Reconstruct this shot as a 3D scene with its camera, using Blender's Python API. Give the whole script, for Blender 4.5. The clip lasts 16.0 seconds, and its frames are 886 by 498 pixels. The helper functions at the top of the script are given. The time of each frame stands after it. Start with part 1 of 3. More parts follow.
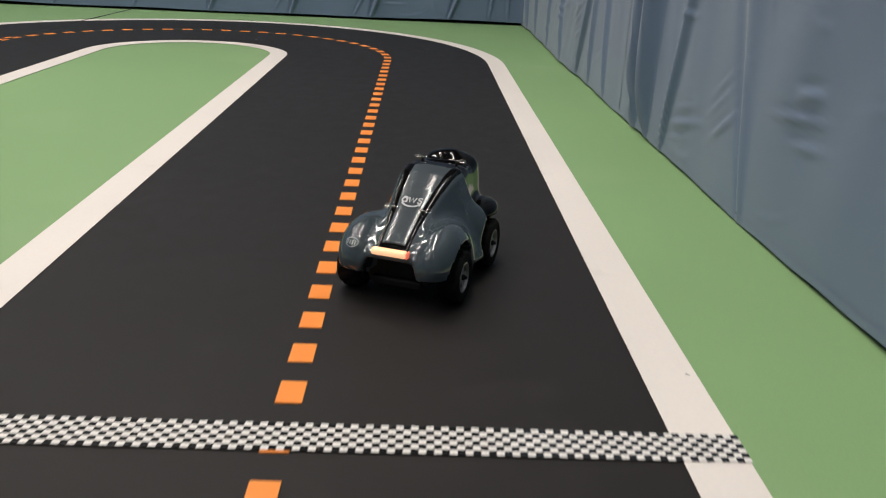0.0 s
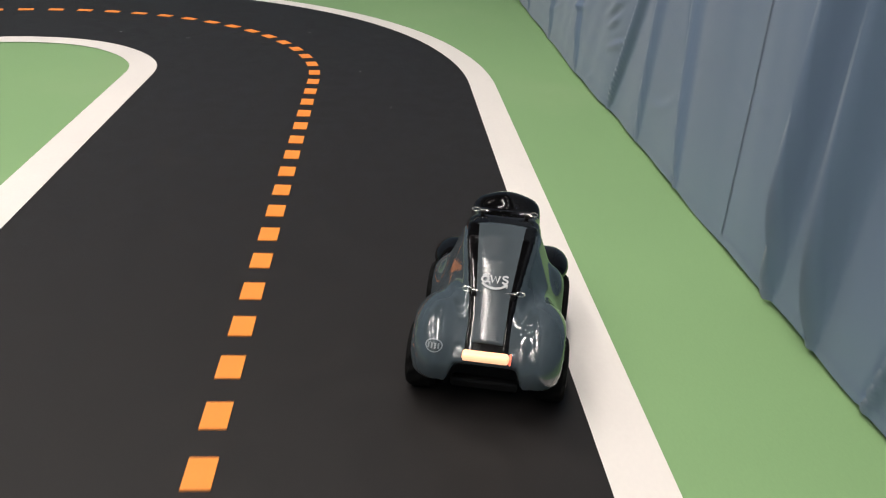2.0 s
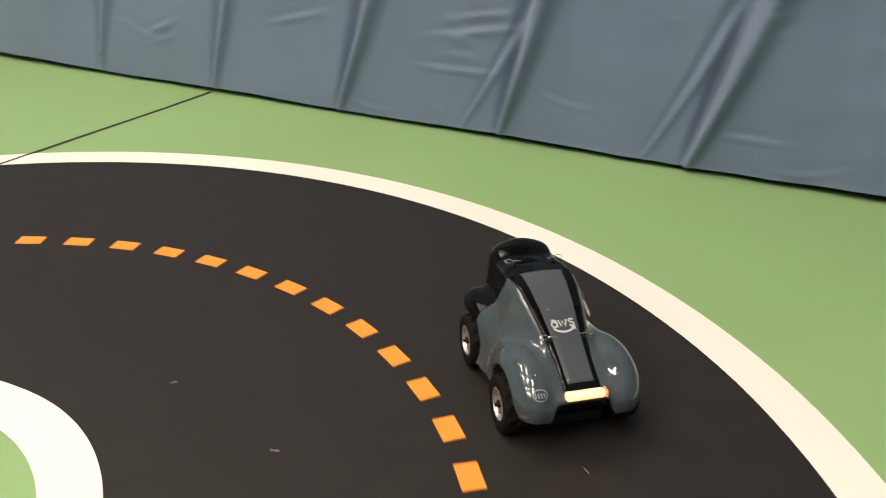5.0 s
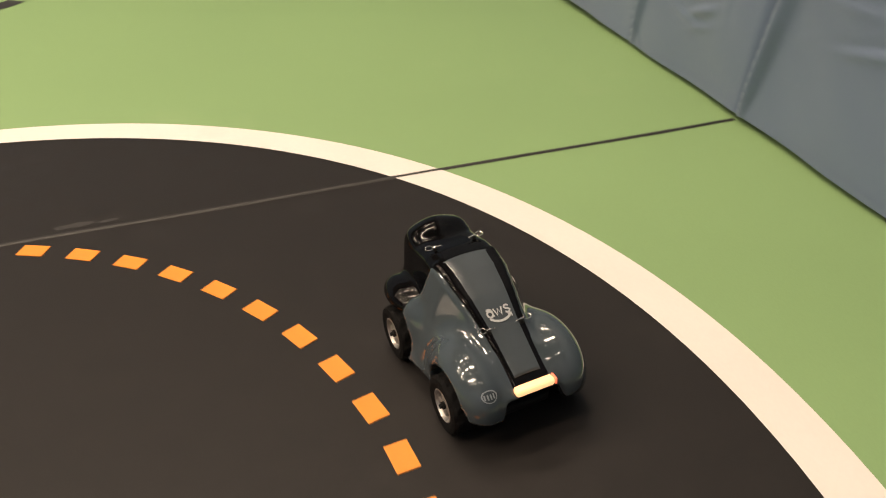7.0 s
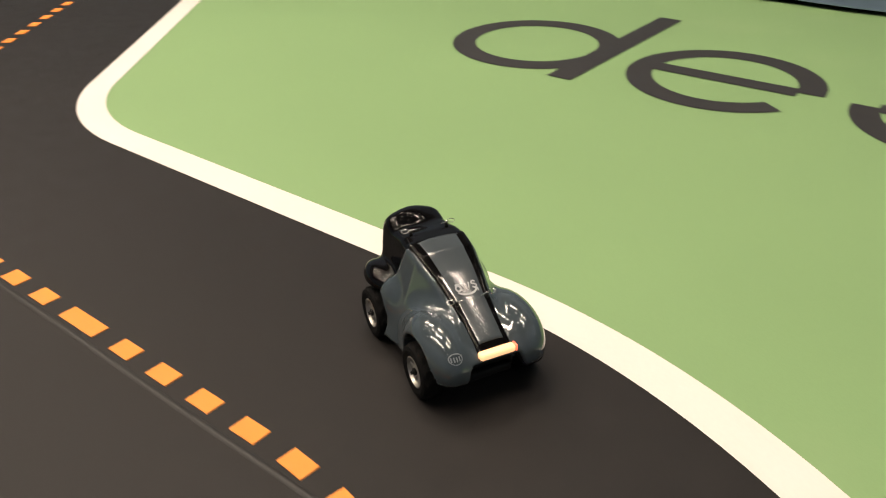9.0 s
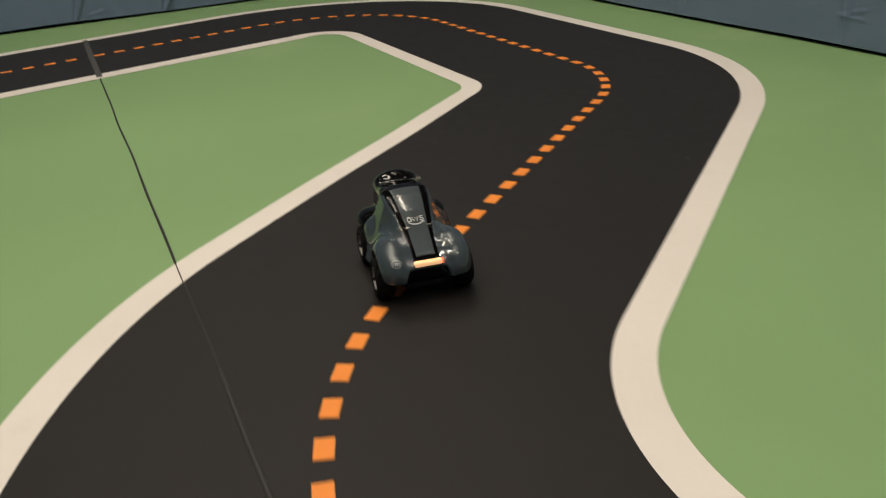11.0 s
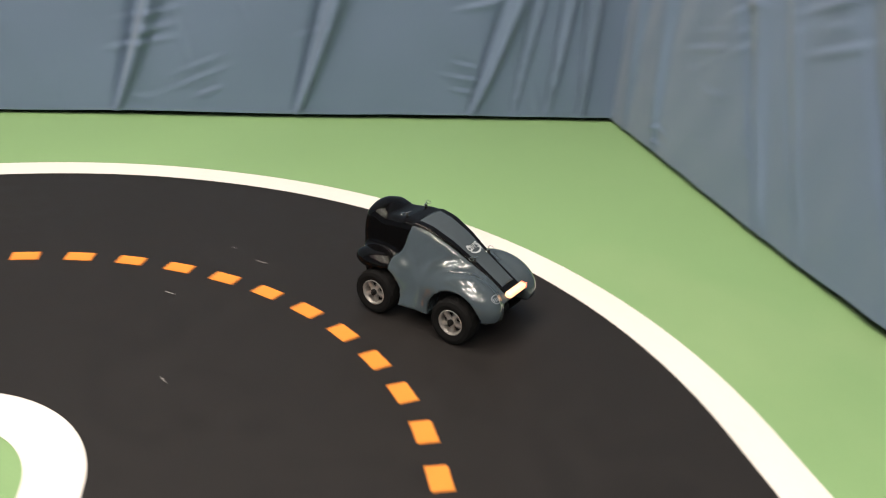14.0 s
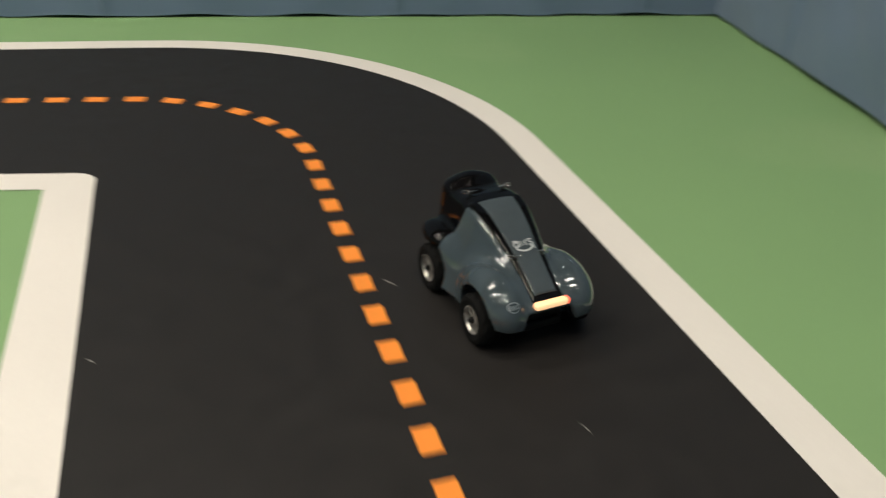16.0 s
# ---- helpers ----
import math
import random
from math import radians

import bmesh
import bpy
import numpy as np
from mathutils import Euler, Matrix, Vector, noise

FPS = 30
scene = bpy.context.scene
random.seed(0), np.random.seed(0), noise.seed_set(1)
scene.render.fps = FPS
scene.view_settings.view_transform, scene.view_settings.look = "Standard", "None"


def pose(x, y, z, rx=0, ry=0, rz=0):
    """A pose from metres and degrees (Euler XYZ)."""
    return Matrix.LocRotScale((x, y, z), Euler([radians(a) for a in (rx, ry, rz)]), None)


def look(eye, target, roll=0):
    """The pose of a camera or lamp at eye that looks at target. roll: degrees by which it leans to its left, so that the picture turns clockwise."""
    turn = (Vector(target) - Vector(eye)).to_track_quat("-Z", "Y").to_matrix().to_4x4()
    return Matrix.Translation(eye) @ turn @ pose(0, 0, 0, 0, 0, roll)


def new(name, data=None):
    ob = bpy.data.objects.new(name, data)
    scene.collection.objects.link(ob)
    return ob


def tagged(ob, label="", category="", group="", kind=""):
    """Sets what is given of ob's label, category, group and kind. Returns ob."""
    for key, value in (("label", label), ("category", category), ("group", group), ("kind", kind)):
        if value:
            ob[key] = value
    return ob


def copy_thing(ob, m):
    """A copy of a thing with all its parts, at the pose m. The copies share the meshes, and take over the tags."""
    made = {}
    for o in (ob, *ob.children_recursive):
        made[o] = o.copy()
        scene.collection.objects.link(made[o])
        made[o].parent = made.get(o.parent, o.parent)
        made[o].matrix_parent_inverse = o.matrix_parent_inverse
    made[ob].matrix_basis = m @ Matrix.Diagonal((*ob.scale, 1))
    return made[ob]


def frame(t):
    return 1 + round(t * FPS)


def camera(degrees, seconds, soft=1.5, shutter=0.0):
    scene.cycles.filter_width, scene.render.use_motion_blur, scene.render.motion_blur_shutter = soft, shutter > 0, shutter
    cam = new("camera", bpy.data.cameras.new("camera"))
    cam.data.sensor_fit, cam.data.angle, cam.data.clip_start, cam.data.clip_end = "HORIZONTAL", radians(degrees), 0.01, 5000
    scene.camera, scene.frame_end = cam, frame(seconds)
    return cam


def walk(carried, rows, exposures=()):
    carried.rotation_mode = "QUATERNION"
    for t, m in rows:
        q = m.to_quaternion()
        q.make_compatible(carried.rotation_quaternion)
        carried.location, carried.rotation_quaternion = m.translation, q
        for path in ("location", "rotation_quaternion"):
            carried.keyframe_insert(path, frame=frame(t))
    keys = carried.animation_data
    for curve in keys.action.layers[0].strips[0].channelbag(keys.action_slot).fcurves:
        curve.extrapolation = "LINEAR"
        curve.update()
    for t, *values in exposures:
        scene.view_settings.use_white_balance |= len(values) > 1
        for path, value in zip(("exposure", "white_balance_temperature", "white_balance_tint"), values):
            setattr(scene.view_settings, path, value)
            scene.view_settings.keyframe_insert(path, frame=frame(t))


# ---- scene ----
cam = camera(56.5, 16.0, soft=1.1, shutter=0.3)
PATH = [
    (0, (-5.528, 0.674, 0.532), (-3.660, 0.597, -0.179), 2.7),
    (0.5, (-5.250, 0.648, 0.592), (-3.394, 0.575, -0.150), 3.4),
    (1, (-4.916, 0.669, 0.643), (-3.080, 0.587, -0.146), 4.1),
    (1.5, (-4.511, 0.630, 0.639), (-2.692, 0.505, -0.183), 3.4),
    (2, (-4.140, 0.628, 0.628), (-2.353, 0.460, -0.256), 3.4),
    (2.5, (-3.806, 0.632, 0.641), (-2.047, 0.456, -0.295), 3.3),
    (3, (-3.467, 0.629, 0.667), (-1.721, 0.454, -0.294), 2.9),
    (3.5, (-3.200, 0.624, 0.692), (-1.441, 0.468, -0.246), 2.0),
    (4, (-2.840, 0.592, 0.718), (-1.057, 0.664, -0.186), 2.6),
    (4.5, (-2.400, 0.597, 0.712), (-0.628, 0.939, -0.149), 1.7),
    (5, (-2.019, 0.660, 0.745), (-0.415, 1.459, -0.144), 0.6),
    (7.3, (-1.000, 1.183, 0.820), (-0.798, 2.831, -0.296), -2.9),
    (7.5, (-0.971, 1.267, 0.821), (-0.935, 2.932, -0.286), -2.6),
    (8, (-0.965, 1.572, 0.796), (-1.333, 3.225, -0.267), -1.7),
    (10.3, (-1.744, 2.374, 0.793), (-3.307, 3.216, -0.127), -2.4),
    (10.5, (-1.891, 2.386, 0.782), (-3.484, 3.195, -0.116), -2.5),
    (11, (-2.326, 2.446, 0.795), (-3.971, 3.190, -0.064), -4.2),
    (11.5, (-2.960, 2.610, 0.786), (-4.664, 3.336, 0.032), -4.7),
    (12, (-3.513, 2.997, 0.780), (-5.093, 3.939, -0.004), -2.0),
    (12.5, (-4.032, 3.405, 0.760), (-5.494, 4.517, -0.031), 2.1),
    (13, (-4.489, 3.795, 0.777), (-5.903, 4.960, -0.026), 4.5),
    (13.3, (-4.816, 3.972, 0.776), (-6.326, 5.001, -0.035), 5.4),
    (13.5, (-5.009, 4.064, 0.788), (-6.605, 4.958, -0.022), 5.0),
    (14, (-5.485, 4.141, 0.754), (-7.249, 4.556, -0.091), 4.5),
    (14.5, (-5.924, 4.047, 0.748), (-7.693, 3.859, -0.164), 3.6),
    (15, (-6.349, 3.854, 0.712), (-7.877, 2.978, -0.234), 5.0),
    (15.2, (-6.457, 3.692, 0.724), (-7.833, 2.625, -0.261), 5.9),
    (15.5, (-6.616, 3.470, 0.717), (-7.626, 2.060, -0.277), 4.2),
    (15.6, (-6.662, 3.391, 0.723), (-7.514, 1.884, -0.278), 3.2),
    (16, (-6.689, 2.969, 0.785), (-6.883, 1.257, -0.229), 1.5),
]
CAR_ROWS = [
    (0, -4.330, 0.683, -20.2),
    (0.5, -4.072, 0.618, -7.5),
    (1, -3.866, 0.578, -13.2),
    (1.5, -3.576, 0.519, -5.5),
    (2, -3.273, 0.482, -11.7),
    (2.5, -2.943, 0.437, -4.5),
    (3, -2.574, 0.391, -4.2),
    (3.5, -2.145, 0.412, 0.4),
    (4, -1.706, 0.473, 20.3),
    (4.5, -1.366, 0.703, 40.8),
    (5, -1.087, 0.931, 40.5),
    (5.58, -0.903, 1.153, 57.2),
    (6.15, -0.796, 1.421, 74.0),
    (6.72, -0.768, 1.712, 90.8),
    (7.3, -0.817, 2.003, 107.5),
    (7.5, -0.866, 2.117, 112.1),
    (8, -1.023, 2.383, 129.4),
    (8.57, -1.376, 2.699, 143.4),
    (9.15, -1.792, 2.910, 157.4),
    (9.73, -2.253, 3.014, 171.4),
    (10.3, -2.739, 3.017, 185.4),
    (10.5, -2.995, 2.994, 177.5),
    (11, -3.701, 3.018, 168.6),
    (11.5, -4.271, 3.335, 127.6),
    (12, -4.679, 3.840, 118.3),
    (12.5, -5.004, 4.440, 135.1),
    (13, -5.545, 4.813, 159.4),
    (13.5, -6.171, 4.813, 197.5),
    (14, -6.744, 4.513, 224.8),
    (14.5, -7.135, 3.996, 244.3),
    (15, -7.278, 3.378, 266.7),
    (15.5, -7.186, 2.728, 286.6),
    (16, -6.945, 1.904, 289.0),
]
EXPOSURES = [(0, -0.56, 6300, 12), (1, -0.56, 6250, 12), (2, -0.26, 6250, 12), (3, 0.0, 6500, 13), (3.5, 0.1, 6800, 13), (5, 0.2, 7250, 14), (7.3, -0.05, 8200, 18),
             (8.2, -0.02, 7900, 16), (10.3, -0.68, 7000, 12), (11, -1.0, 7050, 9), (11.5, -1.05, 7050, 8), (12.5, -0.7, 6900, 12), (13, -0.36, 6700, 12), (13.5, 0.2, 6600, 13),
             (14.5, 0.36, 6900, 12), (15.2, 0.18, 6800, 12), (16, -0.38, 6650, 5)]

walk(cam, [(t, look(eye, target, roll)) for t, eye, target, roll in PATH],
     exposures=EXPOSURES)

# ---- light: a hall with long ceiling panels and small downlights ----
world = bpy.data.worlds.new("hall_dark")
world.use_nodes = True
world.node_tree.nodes["Background"].inputs[0].default_value = (0.35, 0.36, 0.38, 1)
world.node_tree.nodes["Background"].inputs[1].default_value = 0.05
scene.world = world
ROOM_X, ROOM_Y, CEILING = 8.03, 5.257, 4.4
PANELS = [(-4.7, 1.0), (-3.5, 0.9), (-2.4, 1.0), (-7.0, 2.6), (-5.0, 2.6), (-3.0, 2.6), (-1.0, 2.6), (-7.0, 4.0), (-5.3, 3.75), (-3.0, 4.15), (-1.0, 4.15)]
for px, py in PANELS:
    lamp = bpy.data.lights.new("panel_light", "AREA")
    lamp.shape, lamp.size, lamp.size_y, lamp.energy = "RECTANGLE", 1.15, 0.07, 45
    lamp.color = (1.0, 0.92, 0.82)
    ob = new("panel_light", lamp)
    ob.matrix_world = Matrix.Translation((px, py, CEILING - 0.075))


# ---- materials ----
def mat(name, color, rough=0.6, metal=0.0, tint=0.12, scale=30.0, fine=400.0, bump=0.0, bump_scale=600.0,
        coat=0.0, spec=0.5, emit=0.0, wear=None, sheen=0.0):
    """A surface with colour that varies at a large and a fine scale, uneven gloss and fine relief."""
    m = bpy.data.materials.new(name)
    m.use_nodes = True
    nt = m.node_tree
    bsdf = nt.nodes["Principled BSDF"]
    pos = nt.nodes.new("ShaderNodeTexCoord")
    big, small = nt.nodes.new("ShaderNodeTexNoise"), nt.nodes.new("ShaderNodeTexNoise")
    for n, s in ((big, scale), (small, fine)):
        n.inputs["Scale"].default_value = s
        n.inputs["Detail"].default_value = 4
        nt.links.new(pos.outputs["Object"], n.inputs["Vector"])
    add = nt.nodes.new("ShaderNodeMath")
    add.operation = "MULTIPLY_ADD"
    add.inputs[1].default_value = 0.45
    nt.links.new(small.outputs["Fac"], add.inputs[0])
    half = nt.nodes.new("ShaderNodeMath")
    half.operation = "MULTIPLY"
    half.inputs[1].default_value = 0.55
    nt.links.new(big.outputs["Fac"], half.inputs[0])
    nt.links.new(half.outputs[0], add.inputs[2])
    ramp = nt.nodes.new("ShaderNodeMapRange")
    ramp.inputs["From Min"].default_value, ramp.inputs["From Max"].default_value = 0.3, 0.7
    ramp.inputs["To Min"].default_value, ramp.inputs["To Max"].default_value = 1 - tint, 1 + tint
    nt.links.new(add.outputs[0], ramp.inputs["Value"])
    mul = nt.nodes.new("ShaderNodeVectorMath")
    mul.operation = "SCALE"
    mul.inputs[0].default_value = color
    nt.links.new(ramp.outputs[0], mul.inputs["Scale"])
    last = mul.outputs[0]
    if wear:
        blot = nt.nodes.new("ShaderNodeTexNoise")
        blot.inputs["Scale"].default_value, blot.inputs["Detail"].default_value = wear[1], 6
        nt.links.new(pos.outputs["Object"], blot.inputs["Vector"])
        cut = nt.nodes.new("ShaderNodeMapRange")
        cut.inputs["From Min"].default_value, cut.inputs["From Max"].default_value = wear[2], wear[2] + 0.12
        cut.inputs["To Max"].default_value = wear[3]
        nt.links.new(blot.outputs["Fac"], cut.inputs["Value"])
        mix = nt.nodes.new("ShaderNodeMix")
        mix.data_type = "RGBA"
        nt.links.new(cut.outputs[0], mix.inputs["Factor"])
        nt.links.new(last, mix.inputs["A"])
        mix.inputs["B"].default_value = (*wear[0], 1)
        last = mix.outputs["Result"]
    nt.links.new(last, bsdf.inputs["Base Color"])
    gloss = nt.nodes.new("ShaderNodeMapRange")
    gloss.inputs["To Min"].default_value, gloss.inputs["To Max"].default_value = max(rough - 0.08, 0.02), min(rough + 0.08, 1)
    nt.links.new(big.outputs["Fac"], gloss.inputs["Value"])
    nt.links.new(gloss.outputs[0], bsdf.inputs["Roughness"])
    bsdf.inputs["Metallic"].default_value = metal
    bsdf.inputs["Specular IOR Level"].default_value = spec
    bsdf.inputs["Coat Weight"].default_value = coat
    bsdf.inputs["Coat Roughness"].default_value = 0.03
    bsdf.inputs["Sheen Weight"].default_value = sheen
    if bump:
        relief = nt.nodes.new("ShaderNodeTexNoise")
        relief.inputs["Scale"].default_value = bump_scale
        relief.inputs["Detail"].default_value = 3
        nt.links.new(pos.outputs["Object"], relief.inputs["Vector"])
        b = nt.nodes.new("ShaderNodeBump")
        b.inputs["Strength"].default_value, b.inputs["Distance"].default_value = bump, 0.002
        nt.links.new(relief.outputs["Fac"], b.inputs["Height"])
        nt.links.new(b.outputs[0], bsdf.inputs["Normal"])
    if emit:
        bsdf.inputs["Emission Color"].default_value = (*color, 1)
        bsdf.inputs["Emission Strength"].default_value = emit
    return m


GREEN = mat("green_mat", (0.205, 0.345, 0.150), 0.62, tint=0.06, scale=1.6, fine=260, bump=0.15, bump_scale=900, spec=0.4,
            wear=((0.27, 0.39, 0.19), 1.3, 0.58, 0.4))
ASPHALT = mat("black_mat_print", (0.0168, 0.0151, 0.0145), 0.50, tint=0.22, scale=20.0, fine=450, bump=0.25, bump_scale=900, spec=0.22,
              wear=((0.034, 0.031, 0.030), 7.0, 0.62, 0.22))
WHITE = mat("white_print", (0.75, 0.70, 0.65), 0.55, tint=0.035, scale=4, fine=200, bump=0.1, bump_scale=900,
            wear=((0.62, 0.58, 0.53), 6.0, 0.64, 0.5))
ORANGE = mat("orange_print", (0.88, 0.27, 0.035), 0.55, tint=0.05, scale=8, fine=300, bump=0.1, bump_scale=900)
INK = mat("black_letter_print", (0.024, 0.022, 0.022), 0.55, tint=0.15, scale=6, fine=300)
TAPE = mat("grey_cloth_tape", (0.066, 0.063, 0.058), 0.5, tint=0.35, scale=25, fine=500, bump=0.3, bump_scale=500)
SEAM_DARK = mat("mat_edge_rubber", (0.018, 0.017, 0.016), 0.6, tint=0.25, scale=20, fine=300)
CLOTH = mat("blue_grey_drape", (0.122, 0.173, 0.262), 0.62, tint=0.05, scale=2.5, fine=700, bump=0.25, bump_scale=1400, sheen=0.25, spec=0.4)
BACK = mat("black_wall_panel", (0.012, 0.012, 0.013), 0.8, tint=0.2)
CEIL = mat("dark_ceiling", (0.04, 0.04, 0.04), 0.9)
GREY = mat("slate_gloss_shell", (0.044, 0.059, 0.068), 0.09, tint=0.05, scale=60, fine=900, coat=0.6, spec=0.5)
PANEL = mat("satin_slate_panel", (0.052, 0.065, 0.073), 0.15, tint=0.05, scale=60, fine=900, spec=0.4)
GLOSS = mat("piano_black_shell", (0.0024, 0.0024, 0.0027), 0.04, tint=0.1, scale=80, coat=0.0, spec=0.17)
RUBBER = mat("tyre_rubber", (0.0055, 0.0055, 0.0055), 0.85, spec=0.12, tint=0.3, scale=120, fine=900, bump=0.4, bump_scale=700)
SILVER = mat("silver_plastic_rim", (0.38, 0.36, 0.335), 0.34, metal=0.6, tint=0.35, scale=180)
STEEL = mat("steel_wire", (0.72, 0.70, 0.66), 0.25, metal=1.0)
CHASSIS = mat("black_plastic", (0.006, 0.006, 0.006), 0.6, spec=0.25, tint=0.2, scale=80)
LIGHT_BAR = mat("glowing_tail_bar", (1.0, 0.56, 0.30), 0.3, tint=0.02, emit=1.25)
RED_CAP = mat("glowing_bar_tip", (1.0, 0.20, 0.12), 0.3, tint=0.02, emit=0.9)
MARK = mat("pale_grey_print", (0.42, 0.44, 0.45), 0.4, tint=0.08, scale=300)
MARK_DIM = mat("dim_grey_print", (0.20, 0.23, 0.25), 0.35, tint=0.08, scale=300, coat=0.5)
FIXTURE = mat("white_metal_housing", (0.6, 0.6, 0.6), 0.5)
DIFFUSER = mat("lit_diffuser", (1.0, 0.91, 0.80), 0.5, tint=0.01, emit=6.0)
FLUFF = mat("pale_lint", (0.42, 0.40, 0.38), 0.9)


# ---- helpers ----
def part(name, bm, material, parent=None, label="", smooth=False):
    me = bpy.data.meshes.new(name)
    bm.to_mesh(me)
    bm.free()
    for m in (material if isinstance(material, (list, tuple)) else [material]):
        me.materials.append(m)
    if smooth:
        for p in me.polygons:
            p.use_smooth = True
    ob = new(name, me)
    if parent is not None:
        ob.parent = parent
    if label:
        ob["label"] = label
    return ob


def box(bm, x0, x1, y0, y1, z0, z1, bevel=0.0):
    m = Matrix.Translation(((x0 + x1) / 2, (y0 + y1) / 2, (z0 + z1) / 2)) @ Matrix.Diagonal((x1 - x0, y1 - y0, z1 - z0, 1))
    made = bmesh.ops.create_cube(bm, size=1, matrix=m)
    if bevel:
        edges = {e for v in made["verts"] for e in v.link_edges}
        bmesh.ops.bevel(bm, geom=list(edges), offset=bevel, segments=2, affect="EDGES", profile=0.5)
    return bm


def strip(bm, a, b, z, mat_index=0, closed=True):
    """Flat faces between two rows of points."""
    va = [bm.verts.new((x, y, z)) for x, y in a]
    vb = [bm.verts.new((x, y, z)) for x, y in b]
    n = len(va)
    for i in range(n if closed else n - 1):
        j = (i + 1) % n
        bm.faces.new((va[i], va[j], vb[j], vb[i])).material_index = mat_index


def tube(bm, pts, r, n=6):
    """A round wire through the points."""
    rings = []
    for i, p in enumerate(pts):
        a, b = Vector(pts[max(i - 1, 0)]), Vector(pts[min(i + 1, len(pts) - 1)])
        d = (b - a).normalized()
        u = d.orthogonal().normalized()
        w = d.cross(u)
        rings.append([bm.verts.new(Vector(p) + r * (math.cos(k * math.tau / n) * u + math.sin(k * math.tau / n) * w)) for k in range(n)])
    for a, b in zip(rings, rings[1:]):
        for k in range(n):
            bm.faces.new((a[k], a[(k + 1) % n], b[(k + 1) % n], b[k]))
    bm.faces.new(rings[0][::-1])
    bm.faces.new(rings[-1])


# ---- the floor ----
bm = bmesh.new()
box(bm, -ROOM_X - 0.4, 0.4, -0.4, ROOM_Y + 0.4, -0.08, 0.0)
floor = tagged(part("floor", bm, GREEN), "green printed vinyl mat floor with faint scuffs", "floor", kind="structure")

# the road's centre line: a closed chain of straights and arcs (corner x, corner y, radius)
CORNERS = [(-6.498, 0.820, 0.519), (-0.929, 0.804, 0.860), (-0.945, 2.570, 0.900), (-3.443, 2.605, 1.05),
           (-4.816, 4.368, 0.675), (-7.216, 4.358, 0.687)]


def centre_line(step=0.03):
    pts = []
    n = len(CORNERS)
    for i in range(n):
        a, b, c = (Vector(CORNERS[k % n][:2]) for k in (i - 1, i, i + 1))
        r = CORNERS[i][2]
        u, w = (a - b).normalized(), (c - b).normalized()
        th = math.acos(u.dot(w))
        cut = r / math.tan(th / 2)
        p, q = b + u * cut, b + w * cut
        cen = b + (u + w).normalized() * r / math.sin(th / 2)
        a0 = math.atan2(p.y - cen.y, p.x - cen.x)
        da = (math.atan2(q.y - cen.y, q.x - cen.x) - a0 + math.pi) % math.tau - math.pi
        m = max(int(abs(da) * r / step), 4)
        arc = [(cen.x + r * math.cos(a0 + da * k / m), cen.y + r * math.sin(a0 + da * k / m)) for k in range(m + 1)]
        if pts:
            s, e = Vector(pts[-1]), Vector(arc[0])
            m2 = int((e - s).length / 0.1)
            pts += [tuple(s.lerp(e, k / m2)) for k in range(1, m2)]
        pts += arc
    s, e = Vector(pts[-1]), Vector(pts[0])
    m2 = int((e - s).length / 0.1)
    pts += [tuple(s.lerp(e, k / m2)) for k in range(1, m2)]
    return pts


LINE = np.array(centre_line())
_tan = np.roll(LINE, -1, 0) - np.roll(LINE, 1, 0)
_tan /= np.linalg.norm(_tan, axis=1)[:, None]
_nor = np.stack([-_tan[:, 1], _tan[:, 0]], 1)
_arc = np.r_[0, np.cumsum(np.linalg.norm(np.roll(LINE, -1, 0) - LINE, axis=1))]
ROAD_LEN = _arc[-1]


def side(d):
    return [tuple(p) for p in LINE + _nor * d]


def along(s):
    s %= ROAD_LEN
    closed = np.vstack([LINE, LINE[:1]])
    x, y = (np.interp(s, _arc, closed[:, k]) for k in (0, 1))
    i = min(int(np.searchsorted(_arc, s, "right") - 1), len(LINE) - 1)
    d = LINE[(i + 1) % len(LINE)] - LINE[i]
    return x, y, math.atan2(d[1], d[0])


bm = bmesh.new()
strip(bm, side(-0.485), side(0.490), 0.0012)
bmesh.ops.recalc_face_normals(bm, faces=bm.faces)
road = tagged(part("road", bm, ASPHALT), "matt black printed race track loop with light scuffs", "road", kind="structure")


def near(x0, x1, y0, y1, soft=0.35):
    """1 along a stretch of the line, fading out at its ends."""
    fx = np.clip((LINE[:, 0] - x0) / soft, 0, 1) * np.clip((x1 - LINE[:, 0]) / soft, 0, 1)
    fy = np.clip((LINE[:, 1] - y0) / soft, 0, 1) * np.clip((y1 - LINE[:, 1]) / soft, 0, 1)
    return fx * fy


south, west = near(-6.0, -1.2, 0.0, 1.6), near(-7.4, -6.2, 0.9, 3.9)
bend_in = near(-4.7, -2.7, 1.9, 3.7)


def offset(d):
    """The line moved sideways, with the loops cut out where the bend is tighter than the distance."""
    pts = LINE + _nor * d[:, None]
    gap = np.array([np.min(np.linalg.norm(LINE - p, axis=1)) for p in pts])
    bad = gap < np.abs(d) - 0.0008
    n = len(pts)
    for i in np.flatnonzero(bad & ~np.roll(bad, 1)):
        k = i
        while bad[k % n]:
            k += 1
        # the straight lines on both sides meet in the corner
        p, u = pts[i - 1], pts[i - 1] - pts[i - 3]
        q, w = pts[k % n], pts[(k + 2) % n] - pts[k % n]
        cross = u[0] * w[1] - u[1] * w[0]
        tip = p + u * (((q - p)[0] * w[1] - (q - p)[1] * w[0]) / cross) if abs(cross) > 1e-9 else (p + q) / 2
        for j in range(i, k):
            pts[j % n] = tip
    return [tuple(p) for p in pts]


